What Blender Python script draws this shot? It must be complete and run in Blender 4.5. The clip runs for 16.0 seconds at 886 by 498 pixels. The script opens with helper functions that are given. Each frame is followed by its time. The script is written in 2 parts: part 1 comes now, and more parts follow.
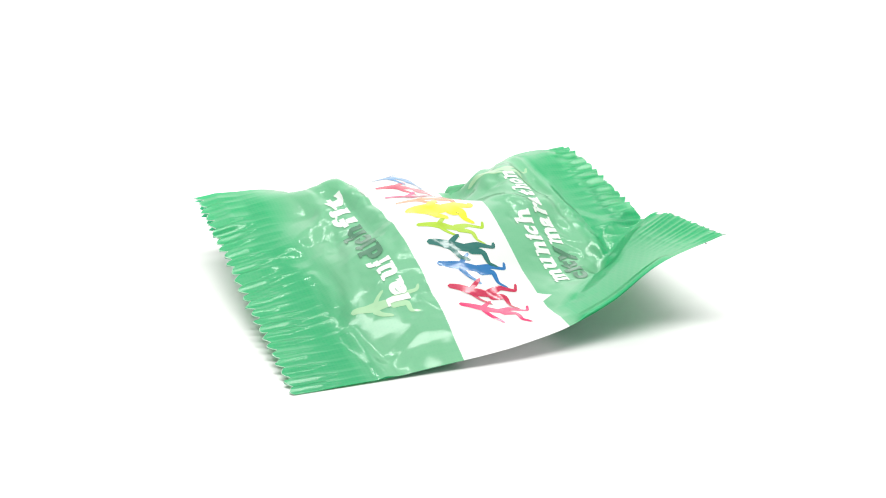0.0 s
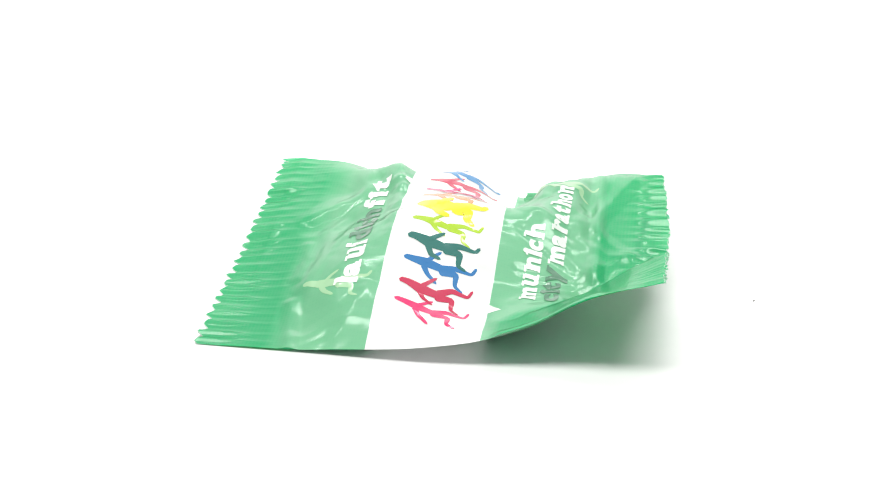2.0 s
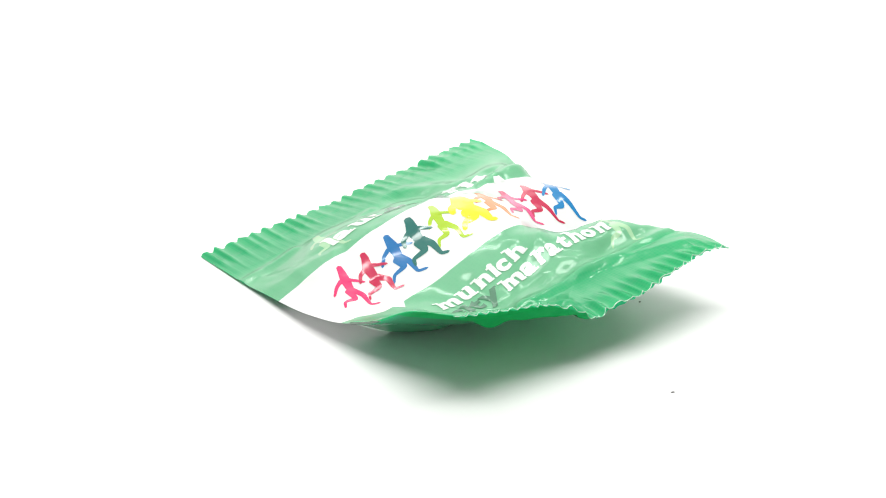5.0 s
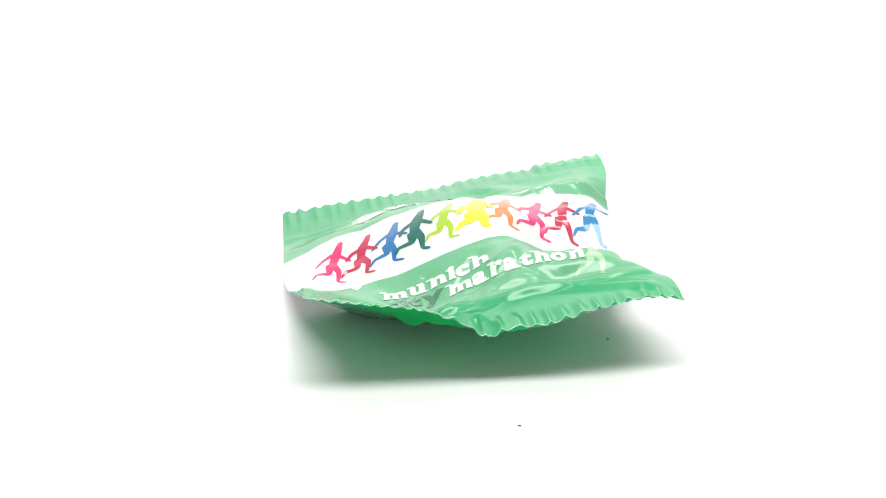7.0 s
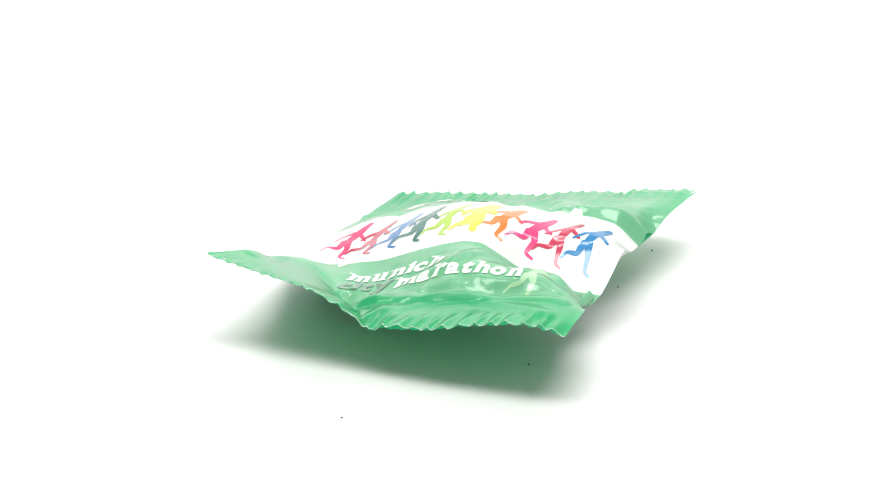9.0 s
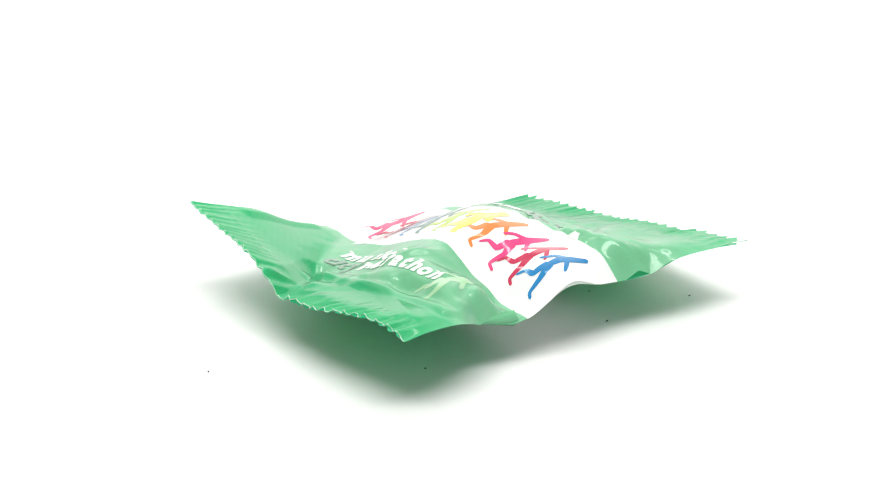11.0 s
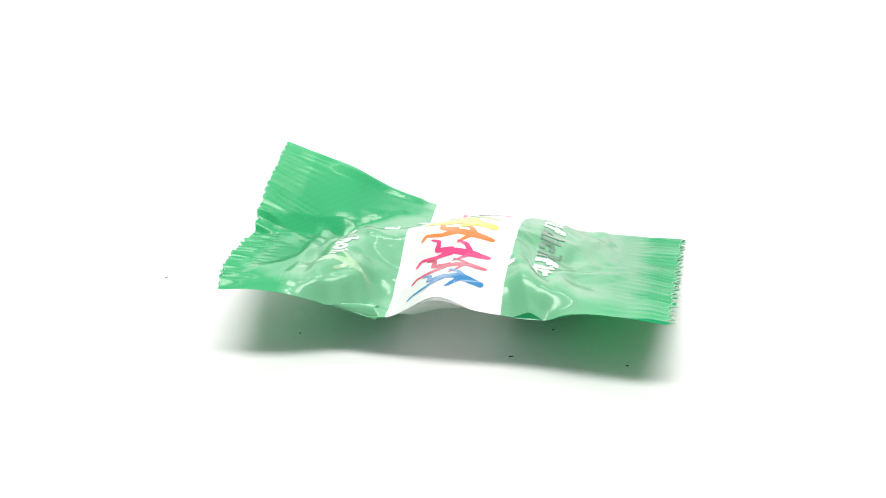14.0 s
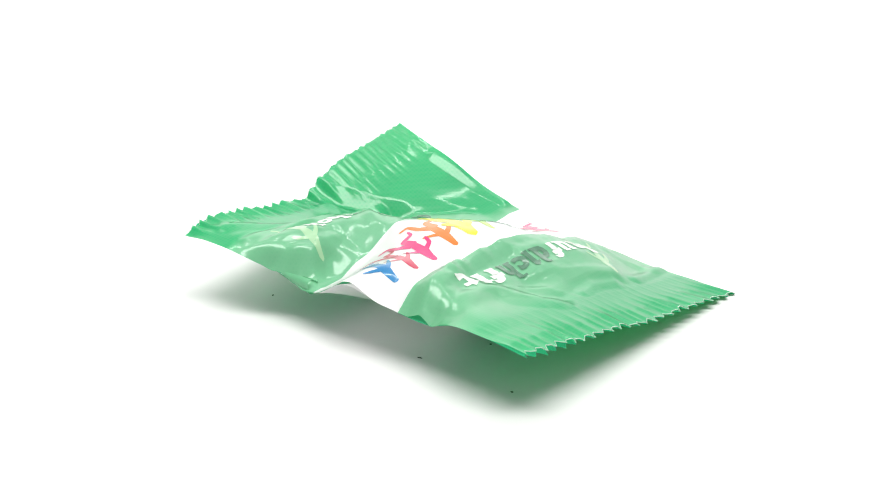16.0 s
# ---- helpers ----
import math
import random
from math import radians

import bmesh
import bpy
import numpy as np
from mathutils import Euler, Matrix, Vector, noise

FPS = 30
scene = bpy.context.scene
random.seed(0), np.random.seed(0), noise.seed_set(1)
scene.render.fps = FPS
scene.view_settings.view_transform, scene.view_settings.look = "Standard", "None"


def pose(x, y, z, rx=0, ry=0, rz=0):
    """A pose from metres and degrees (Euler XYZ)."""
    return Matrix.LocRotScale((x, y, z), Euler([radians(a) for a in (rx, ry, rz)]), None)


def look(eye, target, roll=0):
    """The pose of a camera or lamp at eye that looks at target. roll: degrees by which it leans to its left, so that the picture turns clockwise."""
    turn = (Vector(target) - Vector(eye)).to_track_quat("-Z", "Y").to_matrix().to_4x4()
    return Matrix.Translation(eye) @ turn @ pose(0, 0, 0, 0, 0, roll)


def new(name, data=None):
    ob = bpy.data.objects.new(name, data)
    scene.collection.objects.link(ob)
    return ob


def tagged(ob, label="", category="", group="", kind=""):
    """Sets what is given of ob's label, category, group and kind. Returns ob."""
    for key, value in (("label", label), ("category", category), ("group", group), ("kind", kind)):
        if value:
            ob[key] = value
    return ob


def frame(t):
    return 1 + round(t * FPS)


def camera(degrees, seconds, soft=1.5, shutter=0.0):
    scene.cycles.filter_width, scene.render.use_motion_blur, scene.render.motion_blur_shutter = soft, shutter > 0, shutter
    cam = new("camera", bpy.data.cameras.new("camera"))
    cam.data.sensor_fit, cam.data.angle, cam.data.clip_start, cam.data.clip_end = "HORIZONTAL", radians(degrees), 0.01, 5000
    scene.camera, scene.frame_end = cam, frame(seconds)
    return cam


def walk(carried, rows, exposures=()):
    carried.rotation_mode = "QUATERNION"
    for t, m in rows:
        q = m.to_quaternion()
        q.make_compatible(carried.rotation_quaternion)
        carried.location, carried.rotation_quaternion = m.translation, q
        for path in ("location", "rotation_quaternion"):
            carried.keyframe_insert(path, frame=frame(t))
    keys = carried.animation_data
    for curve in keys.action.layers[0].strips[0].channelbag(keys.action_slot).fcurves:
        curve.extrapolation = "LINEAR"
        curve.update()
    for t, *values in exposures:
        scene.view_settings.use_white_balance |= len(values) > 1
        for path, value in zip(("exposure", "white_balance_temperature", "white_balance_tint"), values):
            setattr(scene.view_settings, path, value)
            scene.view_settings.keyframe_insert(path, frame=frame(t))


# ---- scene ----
# ---- camera ----
EYE = Vector((0.0, -0.2170, 0.0948))
PITCH, YAW = radians(22.32), radians(-0.48)
AHEAD = Vector((math.sin(YAW) * math.cos(PITCH), math.cos(YAW) * math.cos(PITCH), -math.sin(PITCH)))
cam = camera(27.75, 16.0, soft=1.05)
STAND = look(EYE, EYE + AHEAD, 0.4)
walk(cam, [(0, STAND), (16, STAND)])

# ---- world and lights ----
world = bpy.data.worlds.new("white_light_tent")
scene.world = world
world.use_nodes = True
world.node_tree.nodes["Background"].inputs[0].default_value = (1.0, 0.995, 0.99, 1)
world.node_tree.nodes["Background"].inputs[1].default_value = 0.41
scene.view_settings.exposure = 0.0


def area_lamp(name, eye, target, size, power):
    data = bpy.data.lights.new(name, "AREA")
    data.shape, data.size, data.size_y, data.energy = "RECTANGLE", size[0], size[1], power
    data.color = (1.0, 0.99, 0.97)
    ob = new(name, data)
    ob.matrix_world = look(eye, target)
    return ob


area_lamp("softbox_lamp", (0.0, -0.06, 0.90), (0, 0, 0), (0.95, 0.28), 11.2)
# added fill out of view: brightens the backdrop so the film reflects more sheen
area_lamp("added_backdrop_fill", (0.0, 0.42, 0.80), (0, 1.05, 0.30), (0.9, 0.2), 13.5)


# ---- materials ----
def material(name):
    m = bpy.data.materials.new(name)
    m.use_nodes = True
    t = m.node_tree
    t.nodes.clear()
    return m, t.nodes, t.links


def node(nodes, kind, **values):
    n = nodes.new(kind)
    for key, value in values.items():
        n.inputs[key.replace("_", " ")].default_value = value
    return n


def film(name, colour_of, through_light=0.46, rough=0.36, crinkle=0.012, coat=0.10):
    """Thin printed plastic film: gloss over diffuse print, part of the light passes through."""
    m, ns, ln = material(name)
    out = ns.new("ShaderNodeOutputMaterial")
    co = ns.new("ShaderNodeTexCoord")
    colour = colour_of(ns, ln, co)
    fine = node(ns, "ShaderNodeTexNoise", Scale=420.0, Detail=3.0, Roughness=0.55)
    big = node(ns, "ShaderNodeTexNoise", Scale=150.0, Detail=2.0, Roughness=0.5)
    for n in (fine, big):
        ln.new(co.outputs["Object"], n.inputs["Vector"])
    add = ns.new("ShaderNodeMath")
    add.operation = "MULTIPLY_ADD"
    add.inputs[1].default_value = 0.35
    ln.new(fine.outputs[0], add.inputs[0])
    ln.new(big.outputs[0], add.inputs[2])
    bump = node(ns, "ShaderNodeBump", Strength=crinkle, Distance=0.0006)
    ln.new(add.outputs[0], bump.inputs["Height"])
    gloss = node(ns, "ShaderNodeBsdfPrincipled", Roughness=rough)
    gloss.inputs["Specular IOR Level"].default_value = 0.3
    gloss.inputs["Coat Weight"].default_value = 1.0
    gloss.inputs["Coat Roughness"].default_value = coat
    pass_on = ns.new("ShaderNodeBsdfTranslucent")
    mix = ns.new("ShaderNodeMixShader")
    mix.inputs[0].default_value = through_light
    for sh, key in ((gloss, "Base Color"), (pass_on, "Color")):
        ln.new(colour, sh.inputs[key])
        ln.new(bump.outputs[0], sh.inputs["Normal"])
    ln.new(bump.outputs[0], gloss.inputs["Coat Normal"])
    ln.new(gloss.outputs[0], mix.inputs[1])
    ln.new(pass_on.outputs[0], mix.inputs[2])
    ln.new(mix.outputs[0], out.inputs[0])
    return m


def plain(colour, spread=0.05):
    def make(ns, ln, co):
        n = node(ns, "ShaderNodeTexNoise", Scale=260.0, Detail=3.0)
        ln.new(co.outputs["Object"], n.inputs["Vector"])
        r = ns.new("ShaderNodeValToRGB")
        r.color_ramp.elements[0].color = tuple(c * (1 - spread) for c in colour) + (1,)
        r.color_ramp.elements[1].color = tuple(min(1, c * (1 + spread)) for c in colour) + (1,)
        ln.new(n.outputs[0], r.inputs[0])
        return r.outputs[0]
    return make


DEEP, PALE = (0.024, 0.52, 0.205), (0.24, 0.63, 0.37)


def green_print(ns, ln, co):
    """Deep green at the sealed ends that fades, through a fine dot screen, into a paler green towards the band."""
    sep = ns.new("ShaderNodeSeparateXYZ")
    ln.new(co.outputs["Object"], sep.inputs[0])
    wob = node(ns, "ShaderNodeTexNoise", Scale=90.0, Detail=2.0)
    ln.new(co.outputs["Object"], wob.inputs["Vector"])
    shift = ns.new("ShaderNodeMath")
    shift.operation = "MULTIPLY_ADD"
    shift.inputs[1].default_value = 0.003
    ln.new(wob.outputs[0], shift.inputs[0])
    ln.new(sep.outputs[0], shift.inputs[2])
    side = ns.new("ShaderNodeMapRange")
    side.inputs["From Min"].default_value, side.inputs["From Max"].default_value, side.inputs["To Max"].default_value = -0.007, -0.017, 0.011
    ln.new(sep.outputs[1], side.inputs["Value"])
    skew = ns.new("ShaderNodeMath")
    skew.operation = "ADD"
    ln.new(sep.outputs[0], skew.inputs[0])
    ln.new(side.outputs[0], skew.inputs[1])
    ends = []
    for source, start, stop in ((shift, -0.0158, -0.0198), (skew, 0.0172, 0.0188)):
        m = ns.new("ShaderNodeMapRange")
        m.inputs["From Min"].default_value, m.inputs["From Max"].default_value = start, stop
        ln.new(source.outputs[0], m.inputs["Value"])
        ends.append(m)
    span = ns.new("ShaderNodeMath")
    span.operation = "MAXIMUM"
    ln.new(ends[0].outputs[0], span.inputs[0])
    ln.new(ends[1].outputs[0], span.inputs[1])
    dots = ns.new("ShaderNodeTexVoronoi")
    dots.inputs["Scale"].default_value = 2200.0
    dots.inputs["Randomness"].default_value = 0.15
    ln.new(co.outputs["Object"], dots.inputs["Vector"])
    dm = ns.new("ShaderNodeMath")
    dm.operation = "MULTIPLY_ADD"
    dm.inputs[1].default_value = -0.2
    ln.new(dots.outputs["Distance"], dm.inputs[0])
    base = ns.new("ShaderNodeMath")
    base.operation = "MULTIPLY_ADD"
    base.inputs[1].default_value, base.inputs[2].default_value = 0.92, 0.10
    ln.new(span.outputs[0], base.inputs[0])
    ln.new(base.outputs[0], dm.inputs[2])
    ramp = ns.new("ShaderNodeValToRGB")
    ramp.color_ramp.elements[0].color = (*PALE, 1)
    ramp.color_ramp.elements[1].color = (*DEEP, 1)
    ln.new(dm.outputs[0], ramp.inputs[0])
    return ramp.outputs[0]


GREEN = film("green_printed_film", green_print, 0.44, coat=0.125)
GREEN_SEAL = film("green_printed_seal", green_print, 0.46, coat=0.15)
WHITE = film("white_printed_film", plain((0.88, 0.88, 0.88), 0.02), 0.31)
BACK = film("green_back_film", plain((0.04, 0.48, 0.23)), 0.05, 0.3)
SEAL_BACK = film("green_sealed_back_film", plain((0.05, 0.56, 0.27)), 0.70, 0.3)
BACK_WHITE = film("white_back_film", plain((0.86, 0.86, 0.86), 0.02), 0.55, 0.3)
LETTER_WHITE = film("white_ink", plain((0.80, 0.84, 0.80), 0.03), 0.2)
LETTER_GREY = film("dark_green_ink", plain((0.085, 0.23, 0.14), 0.08), 0.2)
GHOST = film("pale_green_ink", plain((0.44, 0.72, 0.44), 0.04), 0.3)
INK = {
    "pink": (0.72, 0.022, 0.15), "crimson": (0.52, 0.008, 0.065), "blue": (0.002, 0.155, 0.41), "teal": (0.001, 0.14, 0.115),
    "lime": (0.38, 0.58, 0.012), "yellow": (0.92, 0.78, 0.005), "orange": (0.85, 0.20, 0.015), "magenta": (0.72, 0.025, 0.19),
    "sky_blue": (0.005, 0.21, 0.48),
}
INKS = {k: film(k + "_ink", plain(c, 0.06), 0.2) for k, c in INK.items()}
EDGE = film("pale_film_edge", plain((0.55, 0.75, 0.62), 0.1), 0.3)
DARK = film("dark_ink", plain((0.02, 0.05, 0.035), 0.1), 0.05)


def paper():
    m, ns, ln = material("white_card")
    out = ns.new("ShaderNodeOutputMaterial")
    co = ns.new("ShaderNodeTexCoord")
    n = node(ns, "ShaderNodeTexNoise", Scale=240.0, Detail=5.0, Roughness=0.6)
    ln.new(co.outputs["Object"], n.inputs["Vector"])
    r = ns.new("ShaderNodeValToRGB")
    r.color_ramp.elements[0].color, r.color_ramp.elements[1].color = (0.68, 0.68, 0.68, 1), (0.72, 0.72, 0.72, 1)
    ln.new(n.outputs[0], r.inputs[0])
    b = node(ns, "ShaderNodeBump", Strength=0.12, Distance=0.0004)
    ln.new(n.outputs[0], b.inputs["Height"])
    s = node(ns, "ShaderNodeBsdfPrincipled", Roughness=0.38)
    ln.new(r.outputs[0], s.inputs["Base Color"])
    ln.new(b.outputs[0], s.inputs["Normal"])
    ln.new(s.outputs[0], out.inputs[0])
    return m


CARD = paper()
CRUMB = film("dark_crumb", plain((0.03, 0.028, 0.025), 0.4), 0.0, 0.6)


# ---- the setting ----
def mesh_object(name, verts, faces, mat, smooth=True):
    me = bpy.data.meshes.new(name)
    me.from_pydata(verts, [], faces)
    me.materials.append(mat)
    me.polygons.foreach_set("use_smooth", [smooth] * len(me.polygons))
    me.update()
    return new(name, me)


def sweep():
    """Seamless white card: a floor that curves up behind into a wall."""
    prof = [(-3.0, 0.0), (-1.0, 0.0), (0.6, 0.0)]
    prof += [(0.6 + 0.5 * math.sin(a), 0.5 - 0.5 * math.cos(a)) for a in np.linspace(0, math.pi / 2, 17)[1:]]
    prof += [(1.1, 1.2), (1.1, 2.2)]
    verts, faces = [], []
    for y, z in prof:
        verts += [(-3, y, z - 0.006), (3, y, z - 0.006)]
    for i in range(len(prof) - 1):
        faces.append((2 * i, 2 * i + 1, 2 * i + 3, 2 * i + 2))
    ob = mesh_object("backdrop", verts, faces, CARD)
    return tagged(ob, "seamless white card sweep that fills the whole view", "backdrop", kind="structure")


def turntable():
    """A round white plate with a rounded rim; everything on it turns with it."""
    prof = [(0.0, 0.0), (0.10, 0.0), (0.349, 0.0), (0.3497, -0.0004), (0.35, -0.0012), (0.35, -0.0055)]
    n = 160
    verts = [(0, 0, 0)]
    for r, z in prof[1:]:
        verts += [(r * math.cos(2 * math.pi * i / n), r * math.sin(2 * math.pi * i / n), z) for i in range(n)]
    faces = [(0, 1 + i, 1 + (i + 1) % n) for i in range(n)]
    for k in range(len(prof) - 2):
        a, b = 1 + k * n, 1 + (k + 1) * n
        faces += [(a + i, b + i, b + (i + 1) % n, a + (i + 1) % n) for i in range(n)]
    ob = mesh_object("turntable", verts, faces, CARD)
    return tagged(ob, "smooth white round turntable plate that slowly turns", "turntable")


sweep()
plate = turntable()

# ---- the wrapper: its form, in millimetres, x from seal to seal, y along the seals ----
RIBS_X = (-29.0, -22.0, -17.5, -13.0, -6.0, 0.0, 6.0, 12.0, 18.0, 27.0)
SPAN_Y = (-22.0, -15.0, -8.0, -1.0, 6.0, 13.0, 20.0, 23.5)
# heights of the front film across each rib of the pillow
RIB = {
    -29.0: (0.3, 1.5, 2.5, 3.4, 5.0, 6.0, 7.0, 7.7),
    -22.0: (0.3, 1.5, 3.0, 4.5, 6.0, 7.1, 8.3, 8.4),
    -17.5: (0.4, 2.1, 4.1, 5.2, 6.4, 7.4, 8.9, 8.1),
    -13.0: (0.7, 3.6, 6.3, 7.4, 7.8, 8.4, 9.7, 6.6),
    -6.0: (1.4, 4.6, 7.1, 9.5, 10.2, 9.2, 9.1, 7.0),
    0.0: (2.2, 3.6, 6.2, 9.1, 10.3, 9.0, 8.6, 8.2),
    6.0: (3.3, 3.3, 4.6, 7.9, 9.7, 6.8, 5.4, 5.2),
    12.0: (5.4, 4.4, 4.0, 6.2, 9.2, 9.8, 9.6, 6.3),
    18.0: (8.8, 6.6, 4.9, 5.6, 7.2, 8.2, 9.3, 8.5),
    27.0: (11.8, 10.7, 9.6, 7.2, 7.2, 8.8, 9.7, 8.9),
}
EDGE_NEAR = ((-29, -21.8), (-13, -22.2), (0, -22.6), (12, -21.6), (19, -20.9), (27, -21.3))
EDGE_FAR = ((-29, 24.3), (-21, 24.0), (-11, 22.2), (0, 22.3), (7, 21.5), (12, 21.2), (17, 23.4), (27, 24.0))


def spline(xs, ys, x):
    """Smooth curve through the knots (monotone between them)."""
    xs, ys, x = np.asarray(xs, float), np.asarray(ys, float), np.asarray(x, float)
    h = np.diff(xs)
    d = np.diff(ys, axis=0) / (h if ys.ndim == 1 else h[:, None])
    m = np.concatenate([d[:1], (d[:-1] + d[1:]) / 2, d[-1:]])
    i = np.clip(np.searchsorted(xs, x) - 1, 0, len(h) - 1)
    s = (x - xs[i]) / h[i]
    hh = h[i]
    if ys.ndim > 1:
        s, hh = s[:, None], hh[:, None]
    return ((2 * s**3 - 3 * s**2 + 1) * ys[i] + (s**3 - 2 * s**2 + s) * hh * m[i]
            + (3 * s**2 - 2 * s**3) * ys[i + 1] + (s**3 - s**2) * hh * m[i + 1])


RIB_ROWS = np.array([RIB[x] for x in RIBS_X])
# creases: the line each one follows, its width and its height (ridges up, valleys down)
CREASES = (
    (((27.5, 0.2), (22, -3.6), (18.5, -6.2), (16.5, -8)), 0.8, -1.2), (((24, -1.7), (16, 2.2), (11, 5), (8, 6.5)), 0.3, 0.22), (((22.3, 0), (14.5, 9), (15, 16)), 0.4, 0.3),
    (((18.5, -6.5), (15.4, 5.5)), 0.4, 0.45), (((18, -8), (12, -13)), 0.7, -0.25), (((17, -7), (14.5, -5)), 0.6, -0.25),
    (((19.4, -19.8), (14, -20.8), (8.3, -21.5)), 0.25, 0.35), (((17.5, 21), (17.8, 12), (18.3, 2), (18.5, -5)), 0.2, 0.6), (((7, 20), (12, 14)), 0.25, 0.35), (((8, 15), (14, 19)), 0.2, -0.3), (((9, 21), (10, 13)), 0.2, 0.3), (((13, 21), (11, 12)), 0.25, -0.3),
    (((22.3, 20), (18.8, 12), (15.8, 4.6)), 0.5, 0.4), (((17.5, 20.5), (17, 9), (15.5, 4)), 0.6, -0.35),
    (((11.5, 3.3), (7.5, 8.8), (6.5, 14)), 0.6, 0.35), (((10.5, 17.8), (16, 21.5)), 0.3, 0.25), (((9, 21), (6.5, 16)), 0.8, -0.4), (((12, 20.5), (8, 13)), 0.5, 0.25),
    (((-8.9, 11.5), (-10.4, 18.4), (-11.6, 22)), 0.5, 1.0), (((-15, 21.5), (-13, 16)), 0.7, -0.6),
    (((-1, 22), (-3, 15)), 1.2, 0.5), 
    (((-18.2, -10), (-17.2, -4.5), (-17.2, 3.4), (-14.6, 9.1), (-14.4, 18), (-15.3, 23)), 0.5, 0.4),
    (((-17.5, -11), (-15.8, -3), (-14.9, 1), (-13.8, 7)), 0.6, 0.3), (((-12.5, -4), (-10.5, 3), (-10.6, 12)), 0.3, -0.15), (((-17.8, 8), (-14.0, 12.5), (-9.2, 13.5)), 0.3, 0.25), (((-15.5, 3), (-14.5, 9)), 0.9, -0.4),
    (((-19.4, -13), (-18.6, -17), (-17.8, -21.5)), 0.25, 0.4), (((-19.8, 0), (-19.0, -4), (-19.6, -8)), 0.2, 0.3), (((-17.5, -20), (-12, -17.5), (-9, -18)), 0.4, 0.2), (((-12, -20.5), (-8.5, -9)), 0.5, 0.2),
    (((-13.1, 20), (-10, 13), (-8.6, 6.2)), 0.4, 0.45), (((-10.7, 3.2), (-17, 7.2), (-20, 4.7)), 0.8, -0.4), (((-17.3, 10), (-20.3, 6.5)), 0.9, 0.4),
    (((-9, 2), (6, 6)), 1.8, 0.4), (((-9, -12), (4, -14)), 1.6, -0.25), (((-7, -3), (3, 2)), 1.2, 0.3),
)
rng = random.Random(7)
SMALL = [(((x, y), (x + rng.uniform(-5, 5), y + rng.uniform(-5, 5))), rng.uniform(0.1, 0.5), rng.choice((-1, 1)) * rng.uniform(0.05, 0.12))
         for x, y in ((rng.uniform(-19, 17), rng.uniform(-19, 15)) for _ in range(26))]
# short sharp folds that fan out from the lettering and from the pinched seal
SMALL += [(((x, y), (x + rng.uniform(-1.5, 1.5), y + rng.uniform(3, 7)), (x + rng.uniform(-3.5, 3.5), y + rng.uniform(7, 11))), rng.uniform(0.05, 0.25), rng.choice((-1, 1)) * rng.uniform(0.06, 0.12))
          for x, y in ((rng.uniform(-18.5, -9.5), rng.uniform(-17, 10)) for _ in range(13))]
SMALL += [(((18.5, -5.5), (18.5 - rng.uniform(3, 5), -5.5 + d), (18.5 - rng.uniform(7, 10), -5.5 + 2.1 * d + rng.uniform(-1, 1))), 0.15, rng.choice((-1, 1)) * rng.uniform(0.12, 0.2))
          for d in (-5.0, -2.5, 0.5, 3.0, 5.5)]
SMALL += [(((19.0, -4.5), (18.0 - 0.4 * i, 0.5 + 2.6 * i), (17.6 - 0.8 * i, 3.5 + 3.4 * i)), 0.12, (-1) ** i * 0.25) for i in range(4)]
PITCH_MM = 1.9


def near_far(x):
    a = spline(*zip(*EDGE_NEAR), x)
    b = spline(*zip(*EDGE_FAR), x)
    return a, b


def facets(x, y, size, tall, seed):
    """Irregular flat triangles that meet in sharp folds."""
    table = np.random.default_rng(seed).uniform(-tall, tall, (64, 64))
    a = (0.83 * x + 0.56 * y) / size + 0.35 * np.sin(y / size * 1.3 + seed) + 20
    b = (-0.56 * x + 0.83 * y) / size + 0.35 * np.sin(x / size * 1.1 + 2 * seed) + 20
    i, j = np.floor(a).astype(int), np.floor(b).astype(int)
    f, g = a - i, b - j
    at = lambda m, n: table[(i + m) % 64, (j + n) % 64]
    low = at(0, 0) + (at(1, 0) - at(0, 0)) * f + (at(0, 1) - at(0, 0)) * g
    high = at(1, 1) + (at(0, 1) - at(1, 1)) * (1 - f) + (at(1, 0) - at(1, 1)) * (1 - g)
    return np.where(f + g < 1, low, high)


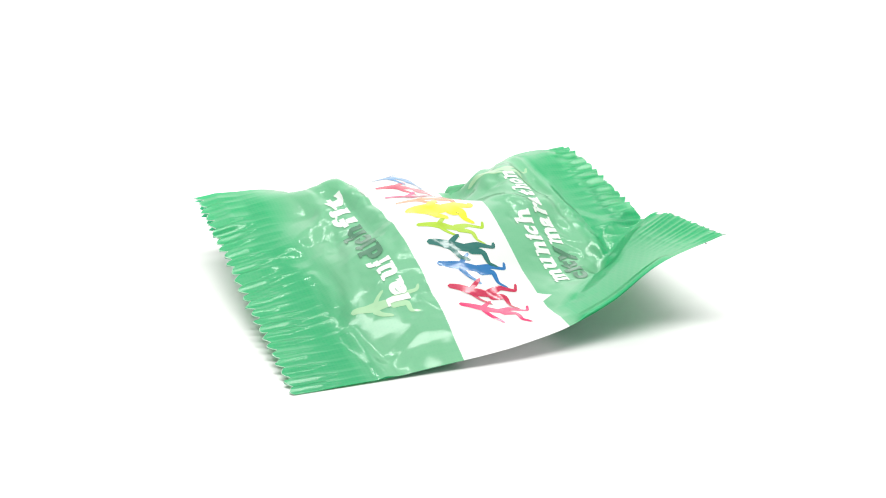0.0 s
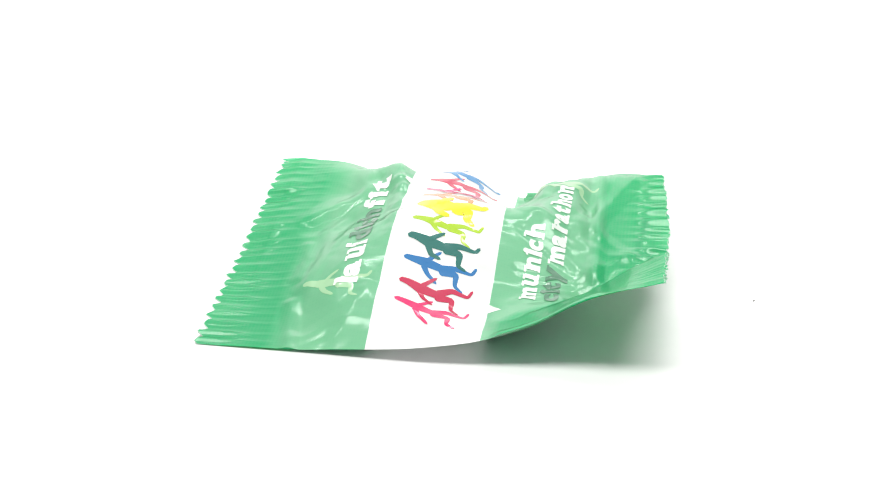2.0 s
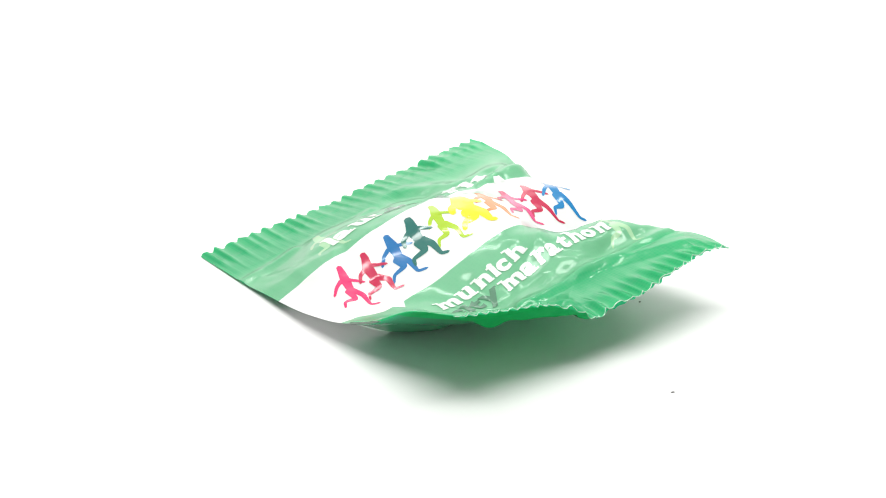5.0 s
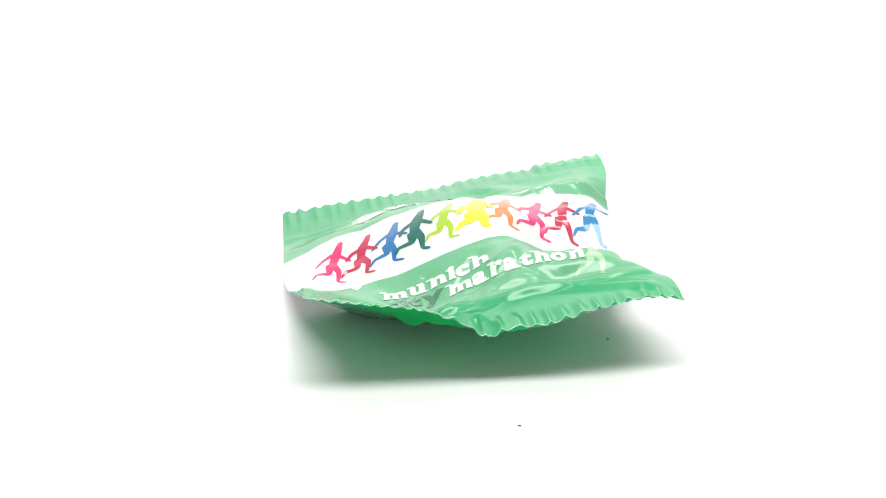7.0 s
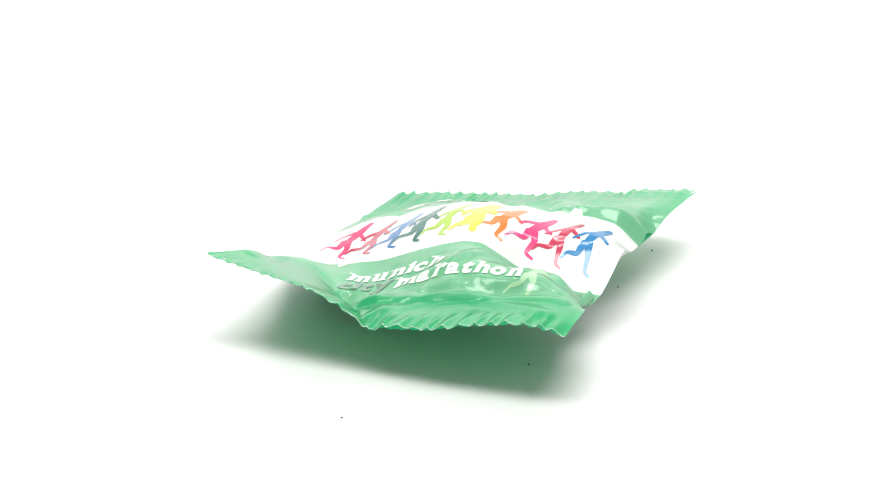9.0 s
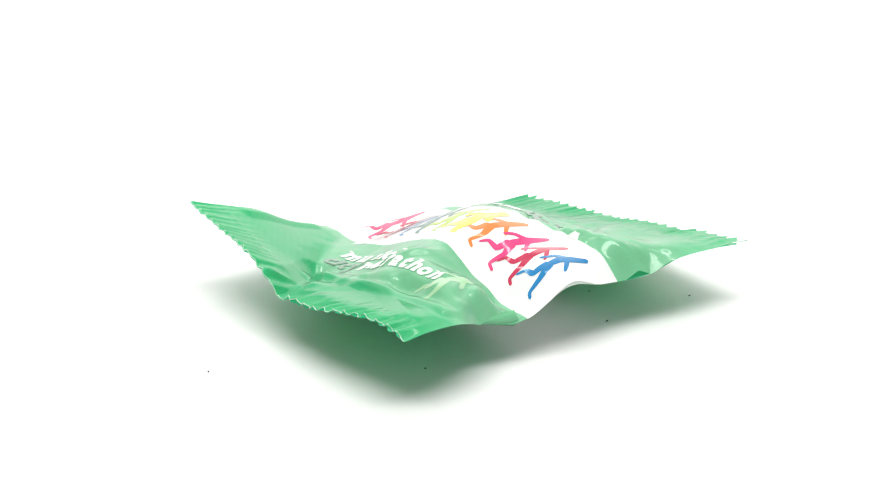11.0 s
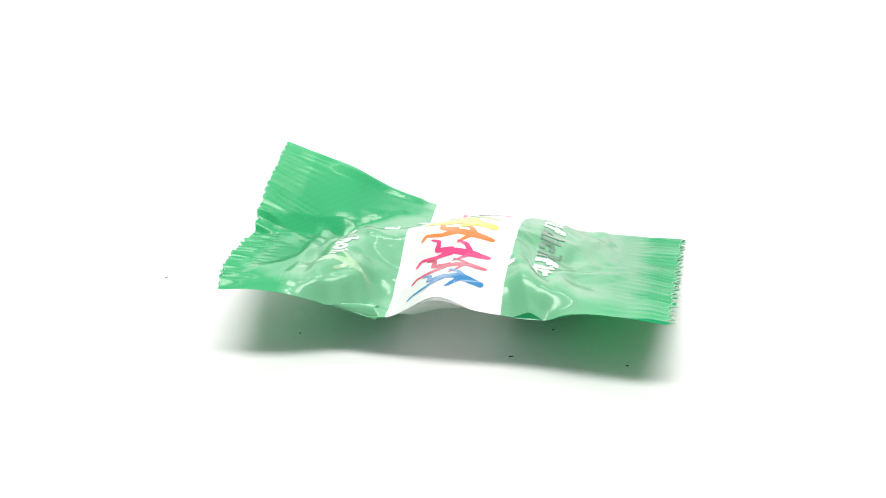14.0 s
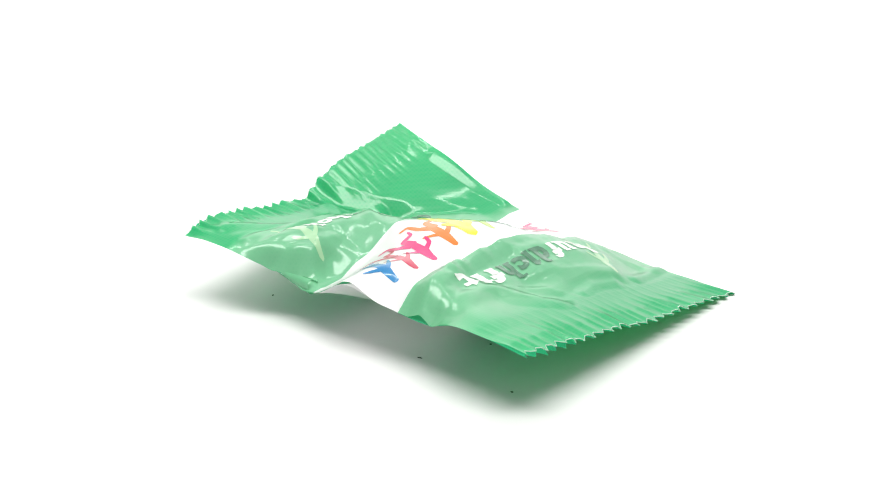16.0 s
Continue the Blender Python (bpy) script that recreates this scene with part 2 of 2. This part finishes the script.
def height(x, y, smooth=False):
    """Height of the front film."""
    x, y = np.asarray(x, float), np.asarray(y, float)
    rows = spline(RIBS_X, RIB_ROWS, np.clip(x, -29, 27))
    lo, hi = near_far(np.clip(x, -29, 27))
    yy = SPAN_Y[0] + (y - lo) / (hi - lo) * (SPAN_Y[-1] - SPAN_Y[0])
    ys = np.asarray(SPAN_Y)
    h = np.diff(ys)
    d = np.diff(rows, axis=1) / h
    m = np.concatenate([d[:, :1], (d[:, :-1] + d[:, 1:]) / 2, d[:, -1:]], 1)
    i = np.clip(np.searchsorted(ys, yy) - 1, 0, len(h) - 1)
    k = np.arange(len(x))
    s, hh = (yy - ys[i]) / h[i], h[i]
    z = ((2 * s**3 - 3 * s**2 + 1) * rows[k, i] + (s**3 - 2 * s**2 + s) * hh * m[k, i]
         + (3 * s**2 - 2 * s**3) * rows[k, i + 1] + (s**3 - s**2) * hh * m[k, i + 1])
    if smooth:
        return z
    for line, w, up in (*CREASES, *SMALL):
        near = np.full_like(x, 99.0)
        for (x0, y0), (x1, y1) in zip(line, line[1:]):
            ex, ey = x1 - x0, y1 - y0
            t = np.clip(((x - x0) * ex + (y - y0) * ey) / (ex * ex + ey * ey), 0, 1)
            near = np.minimum(near, np.hypot(x - x0 - t * ex, y - y0 - t * ey))
        z = z + up * np.clip(1 - (np.sqrt(near**2 + 0.006) - 0.077) / (2.2 * w + 0.7), 0, 1)
    # flat facets of the crumpled film, between the seals
    loose = np.clip((x + 21) / 4, 0, 1) * np.clip((19 - x) / 3, 0, 1) * np.clip((23.5 - np.abs(y)) / 5, 0, 1)
    loose = loose * (1 - 0.55 * np.clip((x - 5) / 3, 0, 1) * np.clip((8 - y) / 5, 0, 1))
    z = z + loose * (facets(x, y, 6.5, 0.34, 3) + facets(x, y, 3.4, 0.09, 5) + facets(y, x, 9.0, 0.22, 8))
    # ribs pressed into the sealed ends, deepest at the cut
    wander = y + 0.25 * np.sin(y * 0.9) + 0.15 * np.sin(y * 2.3 + 1)
    ribs = lambda pitch: 1 - 2 * np.abs(np.sin(np.pi * wander / pitch)) ** 0.9
    outer, inner = np.clip((-23.0 - x) / 3.0, 0, 1), np.clip((-19.5 - x) / 1.5, 0, 1)
    z = z + ribs(PITCH_MM) * (0.022 * inner + 0.16 * outer) * (0.8 + 0.3 * np.sin(y * 0.55)) + ribs(0.95) * 0.01 * inner * (1 - outer)
    z = z + 0.05 * np.clip(1 - np.abs(x + 25.6) / 0.6, 0, 1)
    z = z + 0.45 * np.clip((y - 14.4) / 0.9, 0, 1) * np.clip((-23.0 - x) / 3, 0, 1)
    tight = np.clip((-5.2 - y) / 1.2, 0, 1)
    outer, inner = np.clip((x - 22.6) / 2.4, 0, 1), np.clip((x - 19.5) / 3, 0, 1)
    z = z + ribs(PITCH_MM) * (1 - tight) * (0.02 * inner + 0.26 * outer) + ribs(1.25) * tight * (0.03 * inner + 0.08 * outer)
    return z + 0.05 * np.clip(1 - np.abs(x - 23.0) / 0.5, 0, 1) * tight


def thickness(x, y):
    lo, hi = near_far(np.clip(x, -29, 27))
    v = np.clip((y - lo) / (hi - lo), 0, 1)
    along = np.clip(1 - np.abs((x + 1) / 19.0) ** 2.0, 0, 1) ** 1.1
    gape = 0.45 * np.exp(-(((y - 1.5) / 3.5) ** 2)) * np.clip((x - 21.5) / 4.5, 0, 1)
    slim = 1 - 0.55 * np.clip((x - 4) / 8, 0, 1)
    return 0.22 + gape + 11.0 * slim * along * np.clip(4 * v * (1 - v), 0, 1) ** 1.7


def underside(x, y):
    z = height(x, y)
    lo, hi = near_far(np.clip(x, -29, 27))
    rim = np.clip(np.minimum(y - lo, hi - y) / 0.8, 0, 1)
    return np.minimum(np.maximum(height(x, y, True) - thickness(x, y) * (0.1 + 0.9 * rim), 0.02), z - 0.02 - 0.1 * rim)


def slant(y, way):
    """How far the cut of a seal runs out of square."""
    if way < 0:
        return -0.3 + 1.1 * (y + 22) / 46
    return 0.3 - 1.7 * np.clip((y - 8) / 16, 0, 1)


def sheet(name, x0, x1, mat, owner, label="", under=False, teeth0=False, teeth1=False):
    """A stretch of the film between two places along the pack."""
    nx, ny = max(8, int((x1 - x0) / 0.3)), 196
    u = np.linspace(x0, x1, nx + 1)
    v = np.linspace(0, 1, ny + 1)
    X = np.repeat(u[:, None], ny + 1, 1)
    lo, hi = near_far(np.clip(u, -29, 27))
    Y = lo[:, None] + (hi - lo)[:, None] * v[None]
    saw = 1.0 * (2 * np.abs((Y[0] / PITCH_MM + 0.2) % 1 - 0.5) - 0.5) * (1 + 0.35 * np.sin(Y[0] * 1.9))
    nick = 0.42 * (2 * np.abs((Y[0] / 1.5 + 0.2) % 1 - 0.5) - 0.5) * (1 + 0.5 * np.sin(Y[0] * 1.3))
    if teeth0:
        X = X + (slant(Y[0], -1) - saw) * np.clip(1 - (X - x0) / 4.0, 0, 1)
    if teeth1:
        X = X + (slant(Y[0], 1) + nick) * np.clip(1 - (x1 - X) / 4.0, 0, 1)
    shape = X.shape
    X, Y = X.ravel(), Y.ravel()
    Z = underside(X, Y) if under else height(X, Y)
    verts = np.stack([X, Y, np.maximum(Z, 0.02)], 1) / 1000
    idx = np.arange(len(X)).reshape(shape)
    q = np.stack([idx[:-1, :-1], idx[1:, :-1], idx[1:, 1:], idx[:-1, 1:]], -1).reshape(-1, 4)
    if under:
        q = q[:, ::-1]
    ob = mesh_object(name, verts.tolist(), q.tolist(), mat)
    ob.parent = owner
    if label:
        ob["label"] = label
    return ob


def cut_edge(x_end, way, owner):
    """The bare white edge of the two films where the seal is cut."""
    lo, hi = (float(v[0]) for v in near_far(np.array([x_end])))
    Y = np.linspace(lo, hi, 197)
    pitch, deep, vary, beat = (PITCH_MM, 1.0, 0.35, 1.9) if way < 0 else (1.5, 0.42, 0.5, 1.3)
    saw = deep * (2 * np.abs((Y / pitch + 0.2) % 1 - 0.5) - 0.5) * (1 + vary * np.sin(Y * beat))
    X = x_end + slant(Y, way) + way * saw
    top = height(X, Y) + 0.015
    low = np.maximum(underside(X, Y), top - 0.11)
    verts = []
    for x, y, a, b in zip(X, Y, top, low):
        verts += [((x - way * 0.05) / 1000, y / 1000, a / 1000), ((x + way * 0.05) / 1000, y / 1000, (a - 0.02) / 1000),
                  ((x + way * 0.05) / 1000, y / 1000, max(b + 0.02, 0.03) / 1000), ((x - way * 0.05) / 1000, y / 1000, max(b, 0.01) / 1000)]
    faces = [(4 * i + k, 4 * i + 4 + k, 4 * i + 5 + k, 4 * i + 1 + k) for i in range(196) for k in range(3)]
    ob = mesh_object("cut_edge", verts, faces, EDGE)
    ob.parent, ob["label"] = owner, "thin pale cut edge of the film"


def drape(points, lift):
    """Flat print coordinates onto the film, lifted a hair above it."""
    p = np.asarray(points, float)
    e = 0.05
    z = height(p[:, 0], p[:, 1])
    nx = -(height(p[:, 0] + e, p[:, 1]) - z) / e
    ny = -(height(p[:, 0], p[:, 1] + e) - z) / e
    ln = np.sqrt(nx**2 + ny**2 + 1)
    return np.stack([p[:, 0] + nx / ln * lift, p[:, 1] + ny / ln * lift, z + lift / ln], 1) / 1000


def ribbon(path, widths, step=0.25):
    """A tapered stroke with round ends: flat points and faces."""
    path = np.asarray(path, float)
    seg = np.hypot(*np.diff(path, axis=0).T)
    s = np.concatenate([[0], np.cumsum(seg)])
    n = max(6, int(s[-1] / step))
    t = np.linspace(0, s[-1], n + 1)
    c = np.stack([np.interp(t, s, path[:, 0]), np.interp(t, s, path[:, 1])], 1)
    c[1:-1] = 0.25 * c[:-2] + 0.5 * c[1:-1] + 0.25 * c[2:]
    w = np.interp(t, s, widths)
    cap = np.minimum(1, np.sqrt(np.clip(np.minimum(t / (w[0] + 1e-6), (s[-1] - t) / (w[-1] + 1e-6)), 0, 1)) + 0.15)
    g = np.gradient(c, axis=0)
    g /= np.hypot(*g.T)[:, None] + 1e-9
    side = np.stack([-g[:, 1], g[:, 0]], 1)
    w = (w * cap)[:, None]
    rows = [c - side * w, c - side * w * 0.4, c + side * w * 0.4, c + side * w]
    pts = np.stack(rows, 1).reshape(-1, 2)
    faces = [(4 * i + k, 4 * (i + 1) + k, 4 * (i + 1) + k + 1, 4 * i + k + 1) for i in range(n) for k in range(3)]
    return pts, faces


def motif(name, cx, cy, size, strokes, mat, owner, label="", lift=0.03):
    """An abstract printed sign of a few tapered strokes, flat on the film."""
    verts, faces = [], []
    for k, (path, widths) in enumerate(strokes):
        pts, fs = ribbon([(cx + r * size, cy + s * size) for r, s in path], [w * size for w in widths])
        base = len(verts)
        verts += drape(pts, lift + 0.004 * k).tolist()
        faces += [tuple(base + i for i in f) for f in fs]
    ob = mesh_object(name, verts, faces, mat)
    ob.parent = owner
    if label:
        ob["label"] = label
    return ob


# slab feet of each letter: place across its width, and level (b base, x small-letter height, a full height)
SLABS = {
    "m": ((0.10, "b"), (0.50, "b"), (0.90, "b"), (0.02, "x")), "n": ((0.15, "b"), (0.85, "b"), (0.04, "x")), "h": ((0.15, "b"), (0.85, "b"), (0.04, "a")),
    "u": ((0.05, "x"), (0.74, "x"), (0.95, "b")), "i": ((0.5, "b"), (0.2, "x")), "r": ((0.22, "b"), (0.08, "x")), "l": ((0.5, "b"), (0.2, "a")),
    "f": ((0.42, "b"),), "d": ((0.74, "a"), (0.95, "b")), "a": ((0.95, "b"),), "y": ((0.12, "x"), (0.88, "x")), "t": ((0.72, "b"),),
}
LEVEL = {"b": 0.0, "x": 0.50, "a": 0.69}


def glyph(letter, bold):
    """One letter of the built-in font as a bmesh, and its slab feet as rectangles."""
    cu = bpy.data.curves.new("letter", "FONT")
    cu.body, cu.size, cu.offset, cu.resolution_u = letter, 1.0, bold, 3
    tmp = bpy.data.objects.new("letter", cu)
    me = bpy.data.meshes.new_from_object(tmp)
    bpy.data.objects.remove(tmp)
    bm = bmesh.new()
    bm.from_mesh(me)
    x0, x1 = min(v.co.x for v in bm.verts), max(v.co.x for v in bm.verts)
    for place, level in SLABS.get(letter, ()):
        cx, cy = x0 + place * (x1 - x0), LEVEL[level]
        low = cy - bold if level == "b" else cy - 0.065 + bold
        corners = [bm.verts.new((cx + dx, low + dy, 0.004)) for dx, dy in ((-0.11, 0), (0.11, 0), (0.11, 0.085), (-0.11, 0.085))]
        bm.faces.new(corners)
        x0, x1 = min(x0, cx - 0.11) if place < 0.5 else x0, max(x1, cx + 0.11) if place >= 0.5 else x1
    return bm


def lettering(text, x_base, y0, y1, size, mat, owner, label, lift=0.09, bold=0.05):
    """Heavy slab letters along +y with their tops towards -x, fitted between y0 and y1."""
    verts, faces, pen = [], [], 0.0
    for letter in text:
        bm = glyph(letter, bold)
        for _ in range(4):
            long = [e for e in bm.edges if e.calc_length() > 0.085]
            if long:
                bmesh.ops.subdivide_edges(bm, edges=long, cuts=1)
                bmesh.ops.triangulate(bm, faces=[f for f in bm.faces if len(f.verts) > 3])
        left, right = min(v.co.x for v in bm.verts), max(v.co.x for v in bm.verts)
        first = len(verts)
        bm.verts.index_update()
        verts += [(v.co.x - left + pen, v.co.y, v.co.z) for v in bm.verts]
        faces += [[first + v.index for v in f.verts] for f in bm.faces]
        pen += right - left + 0.005
        bm.free()
    wide = pen - 0.005
    flat = [(x_base - y * size, y0 + x / wide * (y1 - y0)) for x, y, z in verts]
    up = np.array([z for x, y, z in verts]) > 0.001
    place = np.where(up[:, None], drape(flat, lift + 0.012), drape(flat, lift))
    ob = mesh_object("lettering", place.tolist(), faces, mat)
    ob.parent = owner
    ob["label"] = label
    return ob


def strokes_for(seed):
    """The strokes of one printed sign: a long slanted stroke, a forked end and two side strokes."""
    r = random.Random(seed)
    j = lambda a: r.uniform(-a, a)
    return (
        (((0.0, 0.02), (0.14, -0.02), (0.30, -0.08 + j(0.02)), (0.56, -0.15 + j(0.02))), (0.035, 0.052, 0.075, 0.055)),
        (((0.50, -0.14), (0.72, -0.05 + j(0.03)), (0.94, -0.07 + j(0.03)), (0.99, 0.04)), (0.068, 0.042, 0.024, 0.018)),
        (((0.50, -0.17), (0.74, -0.19 + j(0.03)), (0.74, -0.36 + j(0.03)), (0.86, -0.43)), (0.068, 0.042, 0.026, 0.014)),
        (((0.28, -0.10), (0.36, -0.26 + j(0.03)), (0.50, -0.36 + j(0.03))), (0.042, 0.03, 0.018)),
        (((0.30, -0.06), (0.41, 0.05 + j(0.02)), (0.50, 0.13 + j(0.02))), (0.036, 0.028, 0.018)),
    )


def candy_wrapper():
    base = new("candy_wrapper")
    base.empty_display_size = 0.01
    tagged(base, "crumpled glossy green and white plastic sweet wrapper, sealed at both ends", "wrapper")
    sheet("sealed_end", -29, -21, GREEN_SEAL, base, "deep green ribbed seal with a zigzag cut edge", teeth0=True)
    sheet("printed_panel", -21, -8.2, GREEN, base, "pale green printed film, crumpled and glossy")
    sheet("white_band", -8.2, 5.8, WHITE, base, "white printed band of glossy film")
    sheet("printed_panel", 5.8, 19.5, GREEN, base, "pale green printed film, crumpled and glossy")
    sheet("sealed_end", 19.5, 27, GREEN_SEAL, base, "deep green ribbed seal with a kink and a zigzag cut edge", teeth1=True)
    sheet("sealed_back", -29, -17.5, SEAL_BACK, base, "thin green back of the seal that lets light through", under=True, teeth0=True)
    sheet("back_film", -17.5, -8.2, BACK, base, "plain green back of the film", under=True)
    sheet("back_band", -8.2, 5.8, BACK_WHITE, base, "white band going on round the back", under=True)
    sheet("back_film", 5.8, 16.5, BACK, base, "plain green back of the film", under=True)
    sheet("sealed_back", 16.5, 27, SEAL_BACK, base, "thin green back of the seal that lets light through", under=True, teeth1=True)
    cut_edge(-29, -1, base)
    cut_edge(27, 1, base)
    roll, faces = [], []
    for i in range(15):
        u = i / 14
        x, rad = 7.0 + 5.5 * u, 1.0 * (1 - u) ** 0.8 + 0.12
        for k in range(19):
            a = radians(70 - 300 * k / 18)
            grow = 1 - 0.22 * k / 18 + 0.04 * math.sin(5 * u + k)
            roll.append(((x + 0.2 * math.sin(k)) / 1000, (20.2 + 0.6 * u + rad * grow * math.cos(a)) / 1000, (5.3 + 0.9 * u + rad * grow * math.sin(a)) / 1000))
    faces = [(19 * i + k, 19 * i + k + 1, 19 * i + k + 20, 19 * i + k + 19) for i in range(14) for k in range(18)]
    mesh_object("tucked_fold", roll, faces, GREEN_SEAL).parent = base
    for y0, y1, x in ((-1.5, 2.5, 24.6), (-0.5, 5.5, 23.2), (6.5, 10.0, 23.6)):
        pts = [(xx, yy) for yy in np.linspace(y0, y1, 13) for xx in (x, x + 0.5, x + 1.0)]
        zz = underside(*np.array(pts).T) - 0.06
        bar = [(px / 1000, py / 1000, pz / 1000) for (px, py), pz in zip(pts, zz)]
        ob = mesh_object("back_print", bar, [(3 * i + k, 3 * i + k + 3, 3 * i + k + 4, 3 * i + k + 1) for i in range(12) for k in range(2)], DARK)
        ob.parent, ob["label"] = base, "dark printed bar on the back of the film"
    row = (("pink", -15.0, 0.95), ("crimson", -11.3, 0.95), ("blue", -7.6, 1.0), ("teal", -4.2, 1.15), ("lime", -0.4, 0.95), ("yellow", 3.6, 2.0),
           ("orange", 7.3, 1.05), ("magenta", 11.5, 1.0), ("crimson", 15.2, 1.0), ("sky_blue", 19.0, 1.0))
    for i, (ink, y, broad) in enumerate(row):
        strokes = [(path, [w * broad for w in widths]) for path, widths in strokes_for(i)]
        motif("printed_motif", -5.8, y, 9.4, strokes, INKS[ink], base, ink.replace("_", " ") + " printed sign of slanting strokes", 0.03 + 0.022 * (i % 2))
    motif("printed_motif", -18.3, -10.6, 9.0, strokes_for(20), GHOST, base, "pale green printed sign")
    motif("printed_motif", 8.5, 16.5, 9.0, strokes_for(21), GHOST, base, "pale green printed sign")
    for x, y, way in ((5.6, -13.6, 1), (-8.0, 13.5, -1)):
        pts = [(x, y - 1.0), (x, y), (x, y + 1.0), (x + 1.8 * way, y), (x + 0.9 * way, y - 0.5), (x + 0.9 * way, y + 0.5)]
        ob = mesh_object("white_notch", drape(pts, 0.05).tolist(), [(0, 1, 4), (1, 2, 5), (1, 5, 4), (4, 5, 3)], WHITE)
        ob.parent = base
    lettering("munich", 11.15, -11.0, 2.7, 3.3, LETTER_WHITE, base, "white letters reading munich")
    lettering("city", 14.0, -10.8, -3.3, 3.3, LETTER_GREY, base, "dark green letters reading city")
    lettering("marathon", 14.0, -3.0, 14.2, 3.3, LETTER_WHITE, base, "white letters reading marathon")
    lettering("lauf", -11.2, -12.3, -3.5, 3.7, LETTER_WHITE, base, "white letters reading lauf")
    lettering("dich", -11.2, -3.1, 6.7, 3.7, LETTER_GREY, base, "dark green letters reading dich")
    lettering("fit", -11.2, 7.1, 15.0, 3.7, LETTER_WHITE, base, "white letters reading fit")
    return base


wrapper = candy_wrapper()


def crumb(x, y, long, turn):
    bm = bmesh.new()
    bmesh.ops.create_icosphere(bm, subdivisions=2, radius=0.0001)
    r = random.Random(int(x * 10))
    for v in bm.verts:
        v.co = Vector((v.co.x * long, v.co.y * 1.1, v.co.z * 0.7)) * r.uniform(0.75, 1.25)
        v.co.z = max(v.co.z, -0.00005) + 0.00005
    me = bpy.data.meshes.new("crumb")
    bm.to_mesh(me)
    bm.free()
    me.materials.append(CRUMB)
    ob = new("crumb", me)
    tagged(ob, "tiny dark crumb lying on the white plate", "crumb", "crumbs on the plate")
    return ob, x / 1000, y / 1000, turn


CRUMBS = [crumb(*c) for c in ((-9.3, 19.3, 3.2, 20), (38.8, 2.2, 2.4, 60), (-23.4, 19.7, 2.0, 0), (-13.7, 10.8, 1.6, 40), (17.4, 16.7, 1.8, 80))]


# ---- what turns ----
TURN_AT_START, TURN_PER_SECOND = 22.5, -15.0


def motions():
    times = [0.5 * i for i in range(33)]
    for ob in (plate, wrapper):
        walk(ob, [(t, pose(0, 0, 0, 0, 0, TURN_AT_START + TURN_PER_SECOND * t)) for t in times])
    for ob, x, y, turn in CRUMBS:
        walk(ob, [(t, pose(0, 0, 0, 0, 0, TURN_AT_START + TURN_PER_SECOND * t) @ pose(x, y, 0, 0, 0, turn)) for t in times])


motions()
